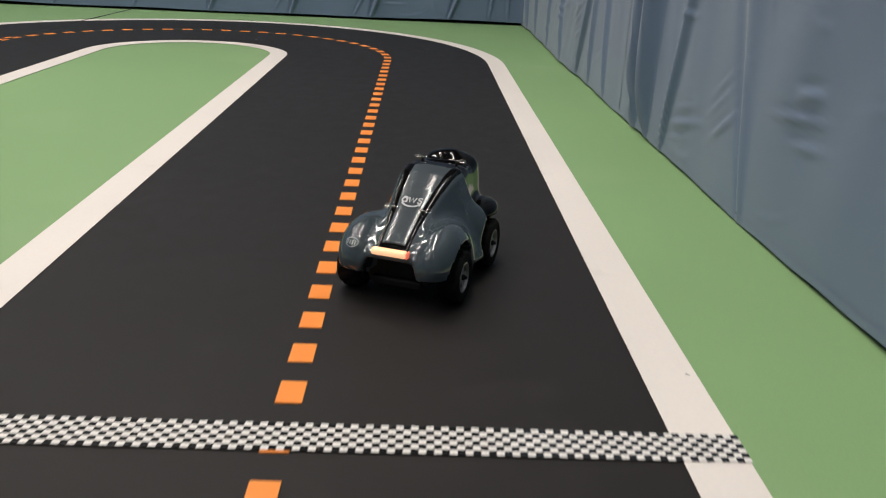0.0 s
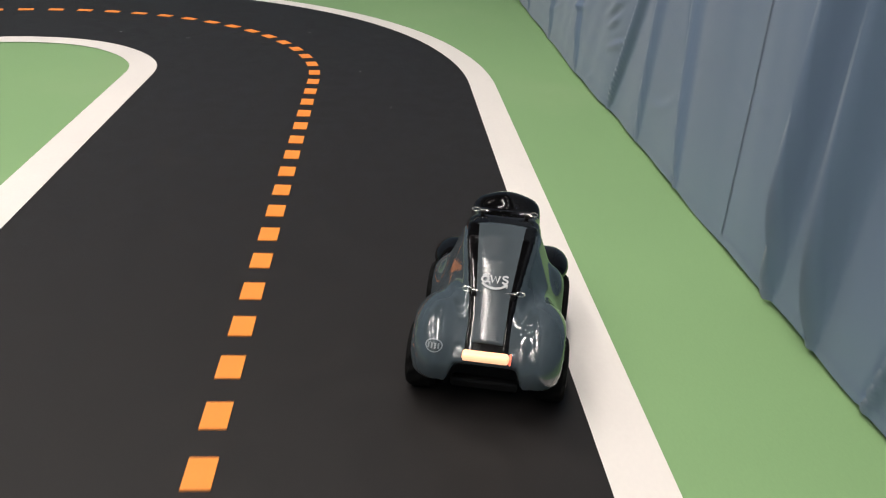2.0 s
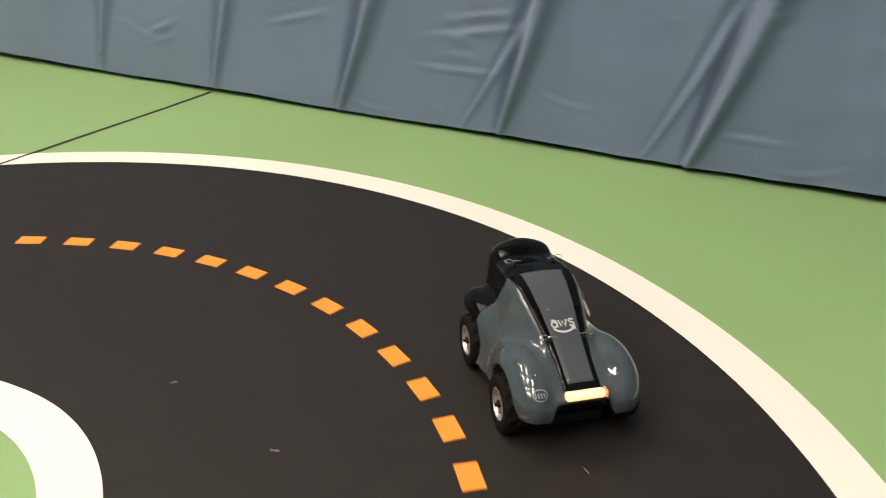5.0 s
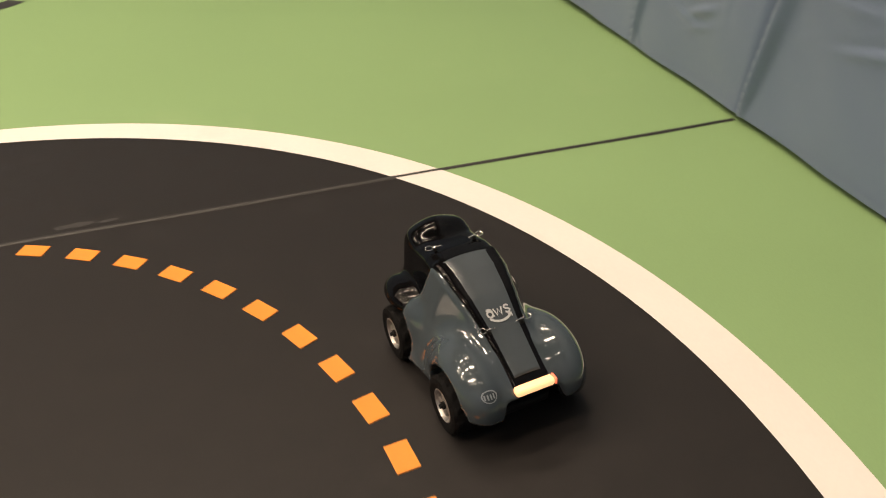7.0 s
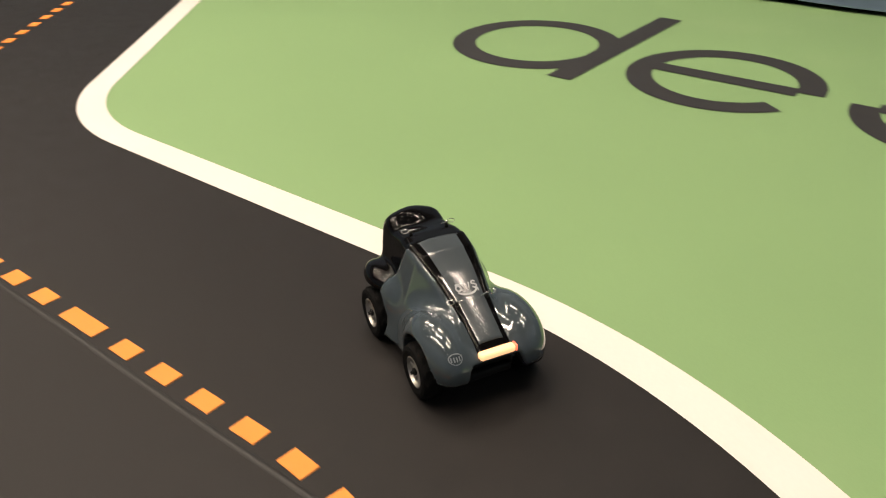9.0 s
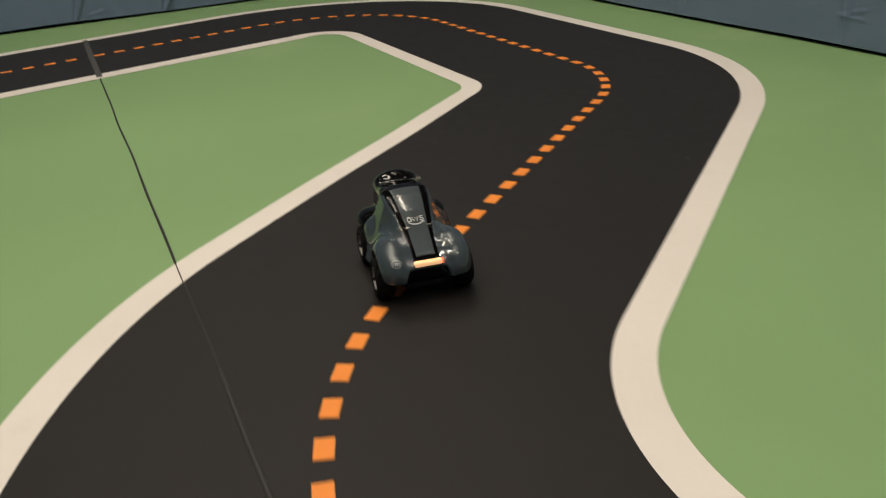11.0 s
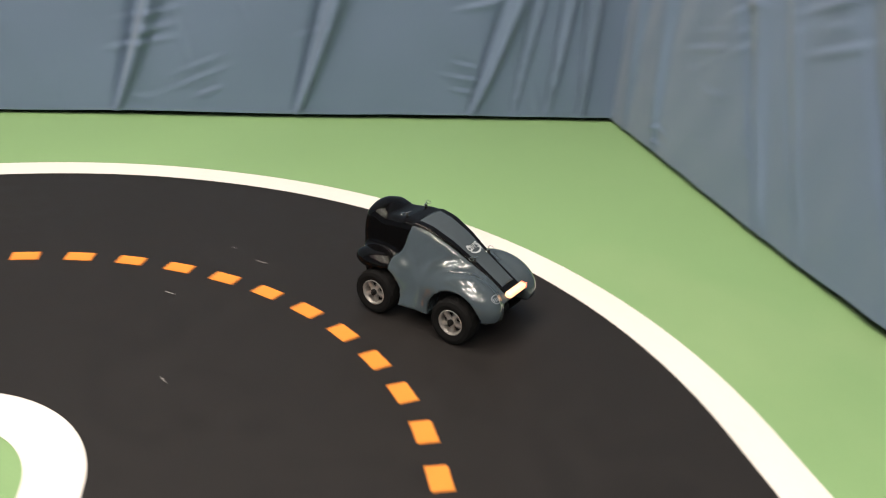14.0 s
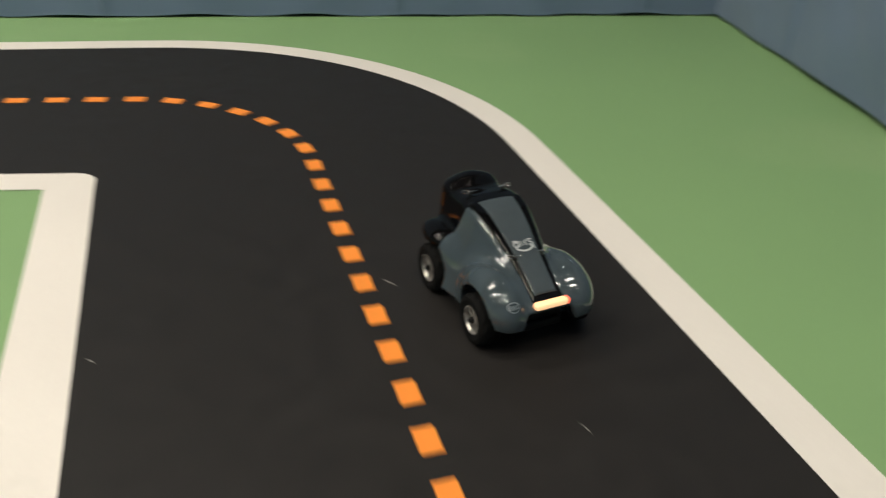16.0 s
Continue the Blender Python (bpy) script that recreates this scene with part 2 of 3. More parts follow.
for d0, d1 in ((-0.457 - 0.012 * west + 0.009 * south, -0.534 - 0.017 * west + 0.010 * south), (0.457 + 0.006 * west - 0.009 * south + 0.012 * bend_in,
            0.534 + 0.030 * west - 0.010 * south + 0.011 * bend_in)):
    bm = bmesh.new()
    strip(bm, offset(d0), offset(d1), 0.0024)
    bmesh.ops.remove_doubles(bm, verts=bm.verts, dist=0.0003)
    bmesh.ops.recalc_face_normals(bm, faces=bm.faces)
    part("border_line", bm, WHITE, road, "broad cream-white printed border line")

# the orange centre dashes: runs of (start along the line, spacing, count)
bm = bmesh.new()
box(bm, -0.0255, 0.0255, -0.0162, 0.0162, 0.0012, 0.0026)
dash_mesh = bpy.data.meshes.new("dash")
bm.to_mesh(dash_mesh)
bm.free()
dash_mesh.materials.append(ORANGE)
RUNS = [
    (1.7373, 0.10088, 65),
    (8.2449, 0.10149, 69),
    (15.2845, 0.10089, 30),
]
for s0, gap, count in RUNS:
    for k in range(count):
        x, y, a = along(s0 + gap * k)
        dash = new("dash", dash_mesh)
        dash.parent = road
        dash.matrix_basis = pose(x, y, 0, 0, 0, math.degrees(a))
# clipped dashes of the second mat that show along the joint
bm = bmesh.new()
box(bm, -0.026, 0.026, -0.0065, 0.0065, 0.0012, 0.0026)
sliver_mesh = bpy.data.meshes.new("dash_sliver")
bm.to_mesh(sliver_mesh)
bm.free()
sliver_mesh.materials.append(ORANGE)
for x, y, deg in ((-3.013, 2.560, -1), (-2.918, 2.559, -1), (-2.813, 2.558, -1), (-2.712, 2.557, -1), (-1.662, 2.541, -10), (-1.576, 2.567, -12)):
    sliver = new("dash_sliver", sliver_mesh)
    sliver.parent = road
    sliver.matrix_basis = pose(x, y, 0, 0, 0, deg)


# the joint between the two mats and the tape laid over its far end
def seam_y(x):
    return 2.519 - 0.0176 * x


random.seed(4)
bm = bmesh.new()
rows = []
for i in range(161):
    x = -7.36 * i / 160
    y = seam_y(x) + 0.004 * noise.noise((x * 2.3, 0, 0))
    thin = 0.3 if x < -6.3 else 0.5 if x < -3.6 else 1.0
    h = 0.0016 + thin * (0.0019 + 0.002 * (0.5 + noise.noise((x * 1.7, 5, 0))))
    w = thin * (0.0026 + 0.0022 * abs(noise.noise((x * 3.1, 9, 0))))
    rows.append([bm.verts.new(v) for v in ((x, y - w - 0.004 * thin, 0.001), (x, y - w, h), (x, y + w * 0.4, h * 0.8), (x, y + w + 0.003 * thin, 0.001))])
for a, b in zip(rows, rows[1:]):
    for k in range(3):
        bm.faces.new((a[k], b[k], b[k + 1], a[k + 1]))
tagged(part("mat_joint", bm, SEAM_DARK, smooth=True), "dark raised joint between two floor mats", "floor joint", kind="structure")
bm = bmesh.new()
xs = [-6.32 - 1.06 * i / 60 for i in range(61)]
strip(bm, [(x, seam_y(x) - 0.013 + 0.001 * noise.noise((x * 9, 0, 0))) for x in xs],
      [(x, seam_y(x) + 0.013 + 0.001 * noise.noise((x * 9, 4, 0))) for x in xs], 0.0040, closed=False)
tagged(part("joint_tape", bm, TAPE), "thin grey tape laid over the mat joint", "tape", kind="structure")

# the chequered start strip
bm = bmesh.new()
CH, CHY = 0.0089, 0.0086
for i in range(121):
    for j in range(6):
        y, x = 0.289 + i * CHY, -4.741 - 0.5 * 6 * CH + j * CH
        x += 0.007 * (i * CHY - 0.45)
        vs = [bm.verts.new((x + dx, y + dy, 0.0036)) for dx, dy in ((0, 0), (CH, 0), (CH, CHY), (0, CHY))]
        bm.faces.new(vs).material_index = (i + j) % 2
CHECK_W = mat("glossy_white_tape", (0.78, 0.76, 0.72), 0.25, tint=0.05, scale=40, coat=0.3)
CHECK_B = mat("glossy_black_tape", (0.012, 0.012, 0.012), 0.22, tint=0.2, scale=40, coat=0.3, wear=((0.25, 0.22, 0.18), 60, 0.62, 0.5))
tagged(part("finish_strip", bm, [CHECK_W, CHECK_B]), "glossy black and white chequered tape across the track", "finish line", kind="structure")


# the large ring-and-stem mark printed on the green in the corner
def ring(bm, cx, cy, r0, r1, a0=0.0, a1=360.0, z=0.0016, n=48):
    row = []
    for k in range(n + 1):
        a = radians(a0 + (a1 - a0) * k / n)
        row.append([bm.verts.new((cx + r * math.cos(a) * 1.0, cy + r * math.sin(a) * 0.96, z)) for r in (r0, r1)])
    for p, q in zip(row, row[1:]):
        bm.faces.new((p[0], p[1], q[1], q[0]))


def bar(bm, x0, x1, y0, y1, z=0.0016):
    bm.faces.new([bm.verts.new(v) for v in ((x0, y0, z), (x1, y0, z), (x1, y1, z), (x0, y1, z))])


mark = tagged(new("floor_mark"), "large dark ring-and-stem mark printed on the green mat", "floor print", kind="structure")
GY = 4.36
for gx, a0, a1, extra in ((-2.52, 0, 360, "d"), (-1.89, 0, 322, "e"), (-1.265, 180, 502, "f"), (-0.62, 0, 360, "p")):
    bm = bmesh.new()
    ring(bm, gx, GY, 0.202, 0.278, a0, a1)
    if extra in "ef":
        bar(bm, gx - 0.21, gx + 0.21, GY - 0.035, GY + 0.03, 0.0022)
    elif extra == "d":
        bar(bm, gx + 0.20, gx + 0.28, GY - 0.26, GY + 0.50, 0.0022)
    else:
        bar(bm, gx - 0.28, gx - 0.20, GY - 0.465, GY + 0.26, 0.0022)
    part("glyph", bm, INK, mark)

# ---- walls: black panels behind hanging cloth ----
for name, x0, x1, y0, y1 in (("wall_south", -ROOM_X - 0.3, 0.3, -0.3, -0.10), ("wall_north", -ROOM_X - 0.3, 0.3, ROOM_Y + 0.10, ROOM_Y + 0.3),
                             ("wall_east", 0.10, 0.3, -0.10, ROOM_Y + 0.10), ("wall_west", -ROOM_X - 0.3, -ROOM_X - 0.10, -0.10, ROOM_Y + 0.10)):
    bm = bmesh.new()
    box(bm, x0, x1, y0, y1, 0.0, CEILING + 0.1)
    tagged(part(name, bm, BACK), "plain black partition behind the drapes", "wall", kind="structure")
bm = bmesh.new()
box(bm, -ROOM_X - 0.3, 0.3, -0.3, ROOM_Y + 0.3, CEILING + 0.1, CEILING + 0.3)
tagged(part("ceiling", bm, CEIL), "plain dark hall ceiling", "ceiling", kind="structure")

DRAPE_H = 2.7


def drape(length, place, seed, pleats, lift, creases, sag=0.0, joins=()):
    """A hanging cloth in its own plane: u along the wall, v up, bulging towards +w (into the room)."""
    rng = random.Random(seed)
    us = np.linspace(-0.08, length + 0.08, int(length / 0.008) + 20)
    vs = np.r_[np.linspace(0, 1.1, 130), np.linspace(1.13, DRAPE_H, 24)]
    U, Z = np.meshgrid(us, vs, indexing="ij")
    Wd = np.zeros_like(U)
    for k in range(5):
        Wd += 0.006 / (k + 1) * np.sin(U * (1.1 + 1.7 * k) + rng.uniform(0, 6) + Z * rng.uniform(-0.8, 0.8))
    for u0, width, depth, lean, fade in pleats:
        # a fold: pinched at the hem, leaning and opening as it rises
        c = u0 + lean * Z / (1 + 0.35 * abs(lean) * Z)
        wd = width * 0.72 * (0.16 + 1.15 * Z)
        g = np.exp(-((U - c) / wd) ** 2) - 0.8 * np.exp(-((U - c - 1.45 * wd) / (0.75 * wd)) ** 2)
        Wd += 1.35 * depth * g * np.exp(-Z / fade) * (0.16 + 0.84 * Z / (Z + 0.09))
    for _ in range(22):
        # shallow ripples that lean and die out
        a, lam = rng.uniform(-0.7, 0.7) + (1.57 if rng.random() < 0.2 else 0), rng.uniform(0.08, 0.4)
        u0, z0, su = rng.uniform(0, length), rng.uniform(0.05, 1.0), rng.uniform(0.3, 1.1)
        Wd += rng.uniform(0.02, 0.035) * lam * 0.35 * np.sin((U * math.cos(a) + Z * math.sin(a)) * 6.28 / lam + rng.uniform(0, 6)) * np.exp(-((U - u0) / su) ** 2 - ((Z - z0) / 0.5) ** 2)
    for _ in range(creases):
        # clusters of short sharp creases
        u0, z0, a = rng.uniform(0, length), rng.uniform(0.03, 0.9), rng.uniform(-0.55, 0.2)
        for n in range(rng.choice((1, 1, 2, 3))):
            ln, th = rng.uniform(0.03, 0.11), rng.uniform(0.005, 0.010)
            du, dz = U - u0 - rng.uniform(-0.03, 0.03), Z - z0 - 0.045 * n
            p, q = du * math.cos(a) + dz * math.sin(a), -du * math.sin(a) + dz * math.cos(a)
            Wd += rng.uniform(0.003, 0.008) * np.exp(-(p / ln) ** 2) * (np.exp(-(q / th) ** 2) - 0.6 * np.exp(-((q - 1.7 * th) / th) ** 2))
    for _ in range(int(length * 16)):
        # fine short wrinkles, mostly level or slightly leaning
        u0, z0, a = rng.uniform(0, length), rng.uniform(0.02, 1.0), rng.uniform(-0.5, 0.35) if rng.random() < 0.7 else rng.uniform(1.1, 1.9)
        ln, th, high = rng.uniform(0.02, 0.09), rng.uniform(0.006, 0.011), rng.uniform(0.0010, 0.0028)
        i0, i1 = np.searchsorted(us, (u0 - 0.25, u0 + 0.25))
        du, dz = U[i0:i1] - u0, Z[i0:i1] - z0
        p, q = du * math.cos(a) + dz * math.sin(a), -du * math.sin(a) + dz * math.cos(a) - 2.0 * du * du
        Wd[i0:i1] += high * np.exp(-(p / ln) ** 2) * (np.exp(-(q / th) ** 2) - 0.6 * np.exp(-((q - 1.7 * th) / th) ** 2))
    hem = lift * (0.55 + 0.45 * np.array([noise.noise((u * 1.3, seed, 0)) for u in us])) + 0.004
    hem = np.maximum(hem + sag * np.array([noise.noise((u * 5.0, seed, 3)) for u in us]), 0.003)
    Zm = Z + hem[:, None] * np.maximum(1 - Z / 0.25, 0)
    pm = np.array(place)

    def sheet(name, ii, jj, out, parent=None, label=""):
        loc = np.stack([U[ii][:, jj], Wd[ii][:, jj] + out, Zm[ii][:, jj]], -1).reshape(-1, 3)
        loc = loc @ pm[:3, :3].T + pm[:3, 3]
        n, k = len(ii), len(jj)
        base = (np.arange(n - 1)[:, None] * k + np.arange(k - 1)).ravel()
        quads = np.stack([base, base + k, base + k + 1, base + 1], 1)
        me = bpy.data.meshes.new(name)
        me.from_pydata(loc.tolist(), [], quads.tolist())
        me.materials.append(CLOTH)
        me.polygons.foreach_set("use_smooth", [True] * len(me.polygons))
        ob = new(name, me)
        ob.parent = parent
        if label:
            ob["label"] = label
        return ob
    every = np.arange(len(vs))
    ob = sheet("drape", np.arange(len(us)), every, 0.0)
    sheet("hem", np.arange(len(us)), np.arange(3), 0.0018, ob, "folded hem along the foot of the cloth")
    for k in joins:
        i = int((k + 0.08) / (length + 0.16) * (len(us) - 1))
        sheet("stitched_join", np.arange(i, i + 2), every, 0.0022, ob, "stitched vertical join between cloth widths")
    return tagged(ob, "blue-grey cloth drape hanging over the wall with soft folds and creases", "drape", group="wall drapes")


drape(ROOM_X, Matrix.Translation((-ROOM_X, 0.0, 0)), 3,
      [(4.985, 0.040, 0.055, -0.04, 3.0), (4.845, 0.045, 0.060, -0.02, 3.0), (4.70, 0.05, 0.03, -0.30, 0.7), (5.45, 0.05, 0.022, 0.15, 0.9), (5.75, 0.05, 0.020, -0.1, 0.9),
       (6.02, 0.05, 0.030, -0.55, 0.8), (6.4, 0.05, 0.022, 0.1, 0.8), (6.9, 0.06, 0.020, -0.15, 0.9), (7.4, 0.05, 0.022, 0.05, 1.0), (7.8, 0.04, 0.03, 0.0, 1.4), (4.1, 0.08, 0.012, 0.25, 0.7),
       (2.2, 0.07, 0.02, 0.1, 0.9), (1.2, 0.06, 0.025, -0.1, 0.9), (0.3, 0.05, 0.02, 0.0, 1.2)], 0.008, 40, 0.008, (1.5, 3.4, 5.2))
turn = Matrix(((0, -1, 0, 0), (1, 0, 0, 0), (0, 0, 1, 0), (0, 0, 0, 1)))
drape(ROOM_Y, Matrix.Translation((0, 0, 0)) @ turn, 5,
      [(0.10, 0.03, 0.03, 0.0, 2.0), (0.22, 0.035, 0.03, -0.1, 1.6), (0.48, 0.06, 0.045, -0.34, 0.9), (0.985, 0.075, 0.055, -0.34, 0.9), (1.10, 0.04, 0.02, -0.5, 0.6), (1.50, 0.07, 0.050, -0.30, 0.9),
       (1.62, 0.04, 0.018, -0.6, 0.5), (2.02, 0.07, 0.045, -0.38, 0.9), (2.5, 0.06, 0.03, -0.3, 0.9), (3.0, 0.06, 0.025, -0.3, 1.0), (3.6, 0.06, 0.03, 0.1, 1.0), (4.4, 0.05, 0.03, 0.0, 1.0)], 0.024, 30, 0.0, (0.63, 1.33, 3.2))
back = Matrix(((-1, 0, 0, 0), (0, -1, 0, 0), (0, 0, 1, 0), (0, 0, 0, 1)))
drape(ROOM_X, Matrix.Translation((0, ROOM_Y + 0.02, 0)) @ back, 8,
      [(ROOM_X - 0.12, 0.03, 0.03, 0.0, 1.5), (ROOM_X - 0.35, 0.05, 0.03, 0.1, 1.2), (7.06, 0.08, 0.018, 0.45, 0.9), (6.90, 0.05, 0.008, 0.5, 0.7), (6.56, 0.08, 0.015, 0.55, 0.8), (5.5, 0.06, 0.007, 0.25, 0.8), (6.1, 0.07, 0.008, 0.3, 0.9),
       (5.6, 0.08, 0.010, 0.2, 0.9), (4.6, 0.06, 0.014, 0.05, 1.4), (3.6, 0.07, 0.02, 0.1, 1.0), (2.2, 0.07, 0.02, -0.1, 1.0), (0.9, 0.06, 0.02, 0.1, 1.0)], 0.024, 44, 0.0, (1.6, 3.2, 5.2))
left = Matrix(((0, 1, 0, 0), (-1, 0, 0, 0), (0, 0, 1, 0), (0, 0, 0, 1)))
drape(ROOM_Y, Matrix.Translation((-ROOM_X, ROOM_Y, 0)) @ left, 11,
      [(0.08, 0.03, 0.035, 0.0, 2.0), (0.20, 0.03, 0.03, -0.1, 1.2), (0.32, 0.03, 0.02, -0.15, 1.2), (0.46, 0.06, 0.040, -0.34, 0.9), (1.02, 0.065, 0.042, -0.34, 0.9), (1.55, 0.065, 0.040, -0.36, 0.9),
       (2.06, 0.085, 0.055, -0.48, 0.9), (2.6, 0.07, 0.035, -0.4, 0.9), (3.2, 0.07, 0.02, -0.2, 1.0), (3.9, 0.06, 0.02, -0.1, 1.0), (4.7, 0.05, 0.025, 0.0, 1.2)], 0.022, 34, 0.0, (1.3, 3.4))

# ---- ceiling lights ----
panel = tagged(new("ceiling_light"), "slim white linear ceiling light, switched on", "ceiling light", group="ceiling lights")
bm = bmesh.new()
for x0, x1, y0, y1 in ((-0.62, 0.62, -0.08, -0.05), (-0.62, 0.62, 0.05, 0.08), (-0.62, -0.59, -0.05, 0.05), (0.59, 0.62, -0.05, 0.05)):
    box(bm, x0, x1, y0, y1, -0.07, 0.0)
box(bm, -0.62, 0.62, -0.08, 0.08, 0.0, 0.1)
part("housing", bm, FIXTURE, panel)
bm = bmesh.new()
box(bm, -0.585, 0.585, -0.045, 0.045, -0.035, -0.02)
part("diffuser", bm, DIFFUSER, panel)
panel.matrix_world = Matrix.Translation((*PANELS[0], CEILING))
for px, py in PANELS[1:]:
    copy_thing(panel, Matrix.Translation((px, py, CEILING)))
spot = tagged(new("downlight"), "small round ceiling downlight, switched on", "downlight", group="downlights")
bm = bmesh.new()
bmesh.ops.create_cone(bm, cap_ends=True, segments=20, radius1=0.075, radius2=0.075, depth=0.24, matrix=Matrix.Translation((0, 0, -0.02)))
part("can", bm, FIXTURE, spot)
bm = bmesh.new()
bmesh.ops.create_cone(bm, cap_ends=True, segments=20, radius1=0.050, radius2=0.050, depth=0.012, matrix=Matrix.Translation((0, 0, -0.147)))
SPOT_GLOW = mat("lit_lens", (1.0, 0.93, 0.84), 0.5, tint=0.01, emit=60.0)
part("lens", bm, SPOT_GLOW, spot)
places = [(-7.7 + 1.05 * i, 0.35 + 1.52 * j) for i in range(8) for j in range(4)]
spot.matrix_world = Matrix.Translation((*places[0], CEILING))
for p in places[1:]:
    copy_thing(spot, Matrix.Translation((*p, CEILING)))


# ---- the little car ----
def shell(name, field, lo, hi, cell, material, parent, label="", lined_shaded=False):
    """The skin of a solid given by a signed field, meshed with a vertex in each crossed cell."""
    ax = [np.arange(lo[k], hi[k] + cell, cell) for k in range(3)]
    X, Y, Z = np.meshgrid(*ax, indexing="ij")
    F = field(X, Y, Z)
    n = np.array(F.shape) - 1
    total, count = np.zeros((*n, 3)), np.zeros(n)
    corners = [(i, j, k) for i in (0, 1) for j in (0, 1) for k in (0, 1)]
    part_of = lambda c: F[c[0]:c[0] + n[0], c[1]:c[1] + n[1], c[2]:c[2] + n[2]]
    for a in corners:
        for axis in range(3):
            if a[axis] == 0:
                b = tuple(v + (i == axis) for i, v in enumerate(a))
                fa, fb = part_of(a), part_of(b)
                hit = (fa < 0) != (fb < 0)
                u = np.where(hit, fa / np.where(fa == fb, 1, fa - fb), 0)
                for k in range(3):
                    total[..., k] += hit * (a[k] + (u if k == axis else 0))
                count += hit
    used = count > 0
    ids = -np.ones(n, int)
    ids[used] = np.arange(used.sum())
    cells = np.argwhere(used)
    verts = (cells + total[used] / count[used][:, None]) * cell + np.array(lo)
    faces = []
    for axis in range(3):
        o1, o2 = [k for k in range(3) if k != axis]
        sl0, sl1 = [slice(None)] * 3, [slice(None)] * 3
        sl0[axis], sl1[axis] = slice(0, -1), slice(1, None)
        inside0, inside1 = F[tuple(sl0)] < 0, F[tuple(sl1)] < 0
        for e in np.argwhere(inside0 != inside1):
            if e[o1] == 0 or e[o2] == 0 or e[o1] >= n[o1] or e[o2] >= n[o2]:
                continue
            quad = []
            for d1, d2 in ((1, 1), (0, 1), (0, 0), (1, 0)):
                c = list(e)
                c[o1] -= d1
                c[o2] -= d2
                quad.append(int(ids[tuple(c)]))
            flip = inside0[tuple(e)] ^ (axis == 1)
            faces.append(quad if flip else quad[::-1])
    me = bpy.data.meshes.new(name)
    me.from_pydata(verts.tolist(), [], faces)
    for p in me.polygons:
        p.use_smooth = True
    me.materials.append(material)
    if lined_shaded:
        # wheel arches are black plastic; the belly takes it too, standing in for shade
        me.materials.append(CHASSIS)
        c = np.array([p.center[:] for p in me.polygons])
        dark = (arches(c[:, 0], c[:, 1], c[:, 2], 0.0545) < 0) | ((c[:, 2] < 0.072) & (np.abs(c[:, 1]) < 0.034) & (c[:, 0] < 0.1))
        me.polygons.foreach_set("material_index", dark.astype(int))
    ob = new(name, me)
    ob.parent = parent
    fair = ob.modifiers.new("fair", "SMOOTH")
    fair.factor, fair.iterations = 0.5, 4
    if label:
        ob["label"] = label
    return ob


def smin(a, b, k):
    h = np.clip(0.5 + 0.5 * (b - a) / k, 0, 1)
    return b + (a - b) * h - k * h * (1 - h)


def smax(a, b, k):
    return -smin(-a, -b, k)


def egg(X, Y, Z, c, r):
    q = np.sqrt(((X - c[0]) / r[0]) ** 2 + ((Y - c[1]) / r[1]) ** 2 + ((Z - c[2]) / r[2]) ** 2)
    return (q - 1) * min(r)


WHEEL_R, BASE, TRACK = 0.042, 0.167, 0.081
TOP_X = [-0.09, -0.064, -0.03, 0.006, 0.05, 0.09, 0.123, 0.145, 0.165, 0.185, 0.210, 0.232, 0.255]
TOP_Z = [0.078, 0.0915, 0.111, 0.1315, 0.156, 0.172, 0.1775, 0.1775, 0.1735, 0.1710, 0.1765, 0.172, 0.150]
WID_X = [-0.09, -0.064, -0.02, 0.006, 0.05, 0.09, 0.125, 0.16, 0.23]
WID_Y = [0.0295, 0.0295, 0.0300, 0.0325, 0.040, 0.0465, 0.049, 0.047, 0.043]


def top(X):
    return np.interp(X, TOP_X, TOP_Z)


def arches(X, Y, Z, r):
    rear = np.sqrt(X ** 2 + (Z - WHEEL_R) ** 2) - r
    front = np.sqrt((X - BASE) ** 2 + (Z - WHEEL_R) ** 2) - r
    return np.maximum(np.minimum(rear, front), 0.057 - np.abs(Y))


def grey_field(X, Y, Z):
    A = np.abs(Y)
    zt = top(X) - 0.004
    # the flank widens downwards from the spine
    w = np.interp(X, WID_X, WID_Y) + np.clip(zt - Z, 0, 1) * np.interp(X, [-0.08, 0.0, 0.06, 0.12, 0.15], [0.35, 0.38, 0.37, 0.38, 0.38])
    hull = smax(smax(A - w, Z - zt, 0.007), np.where(X < -0.03, 0.049, 0.034) - Z, 0.006)
    hull = smax(hull, -0.070 - X, 0.012)
    hull = smax(hull, X - (0.128 + (0.165 - Z) * 0.10), 0.006)
    fender = egg(X, A, Z, (0.002, 0.0600, 0.0665), (0.078, 0.0415, 0.055))
    fender = smax(fender, 0.054 - Z - 0.25 * np.clip(X + 0.02, 0, 0.06), 0.003)
    body = smin(hull, fender, 0.020)
    ff = egg(X, A, Z, (0.142, 0.062, 0.074), (0.040, 0.031, 0.042))
    body = smin(body, smax(ff, X - 0.148, 0.006), 0.016)
    # the notch under the tail, between the fenders
    notch = smax(smax(A - 0.036 - np.clip(0.075 - Z, 0, 1) * 0.35, Z - 0.076, 0.006), X + 0.030, 0.006)
    body = smax(body, -notch, 0.006)
    body = np.maximum(body, 0.030 - Z)
    return np.maximum(body, -arches(X, Y, Z, 0.0550))


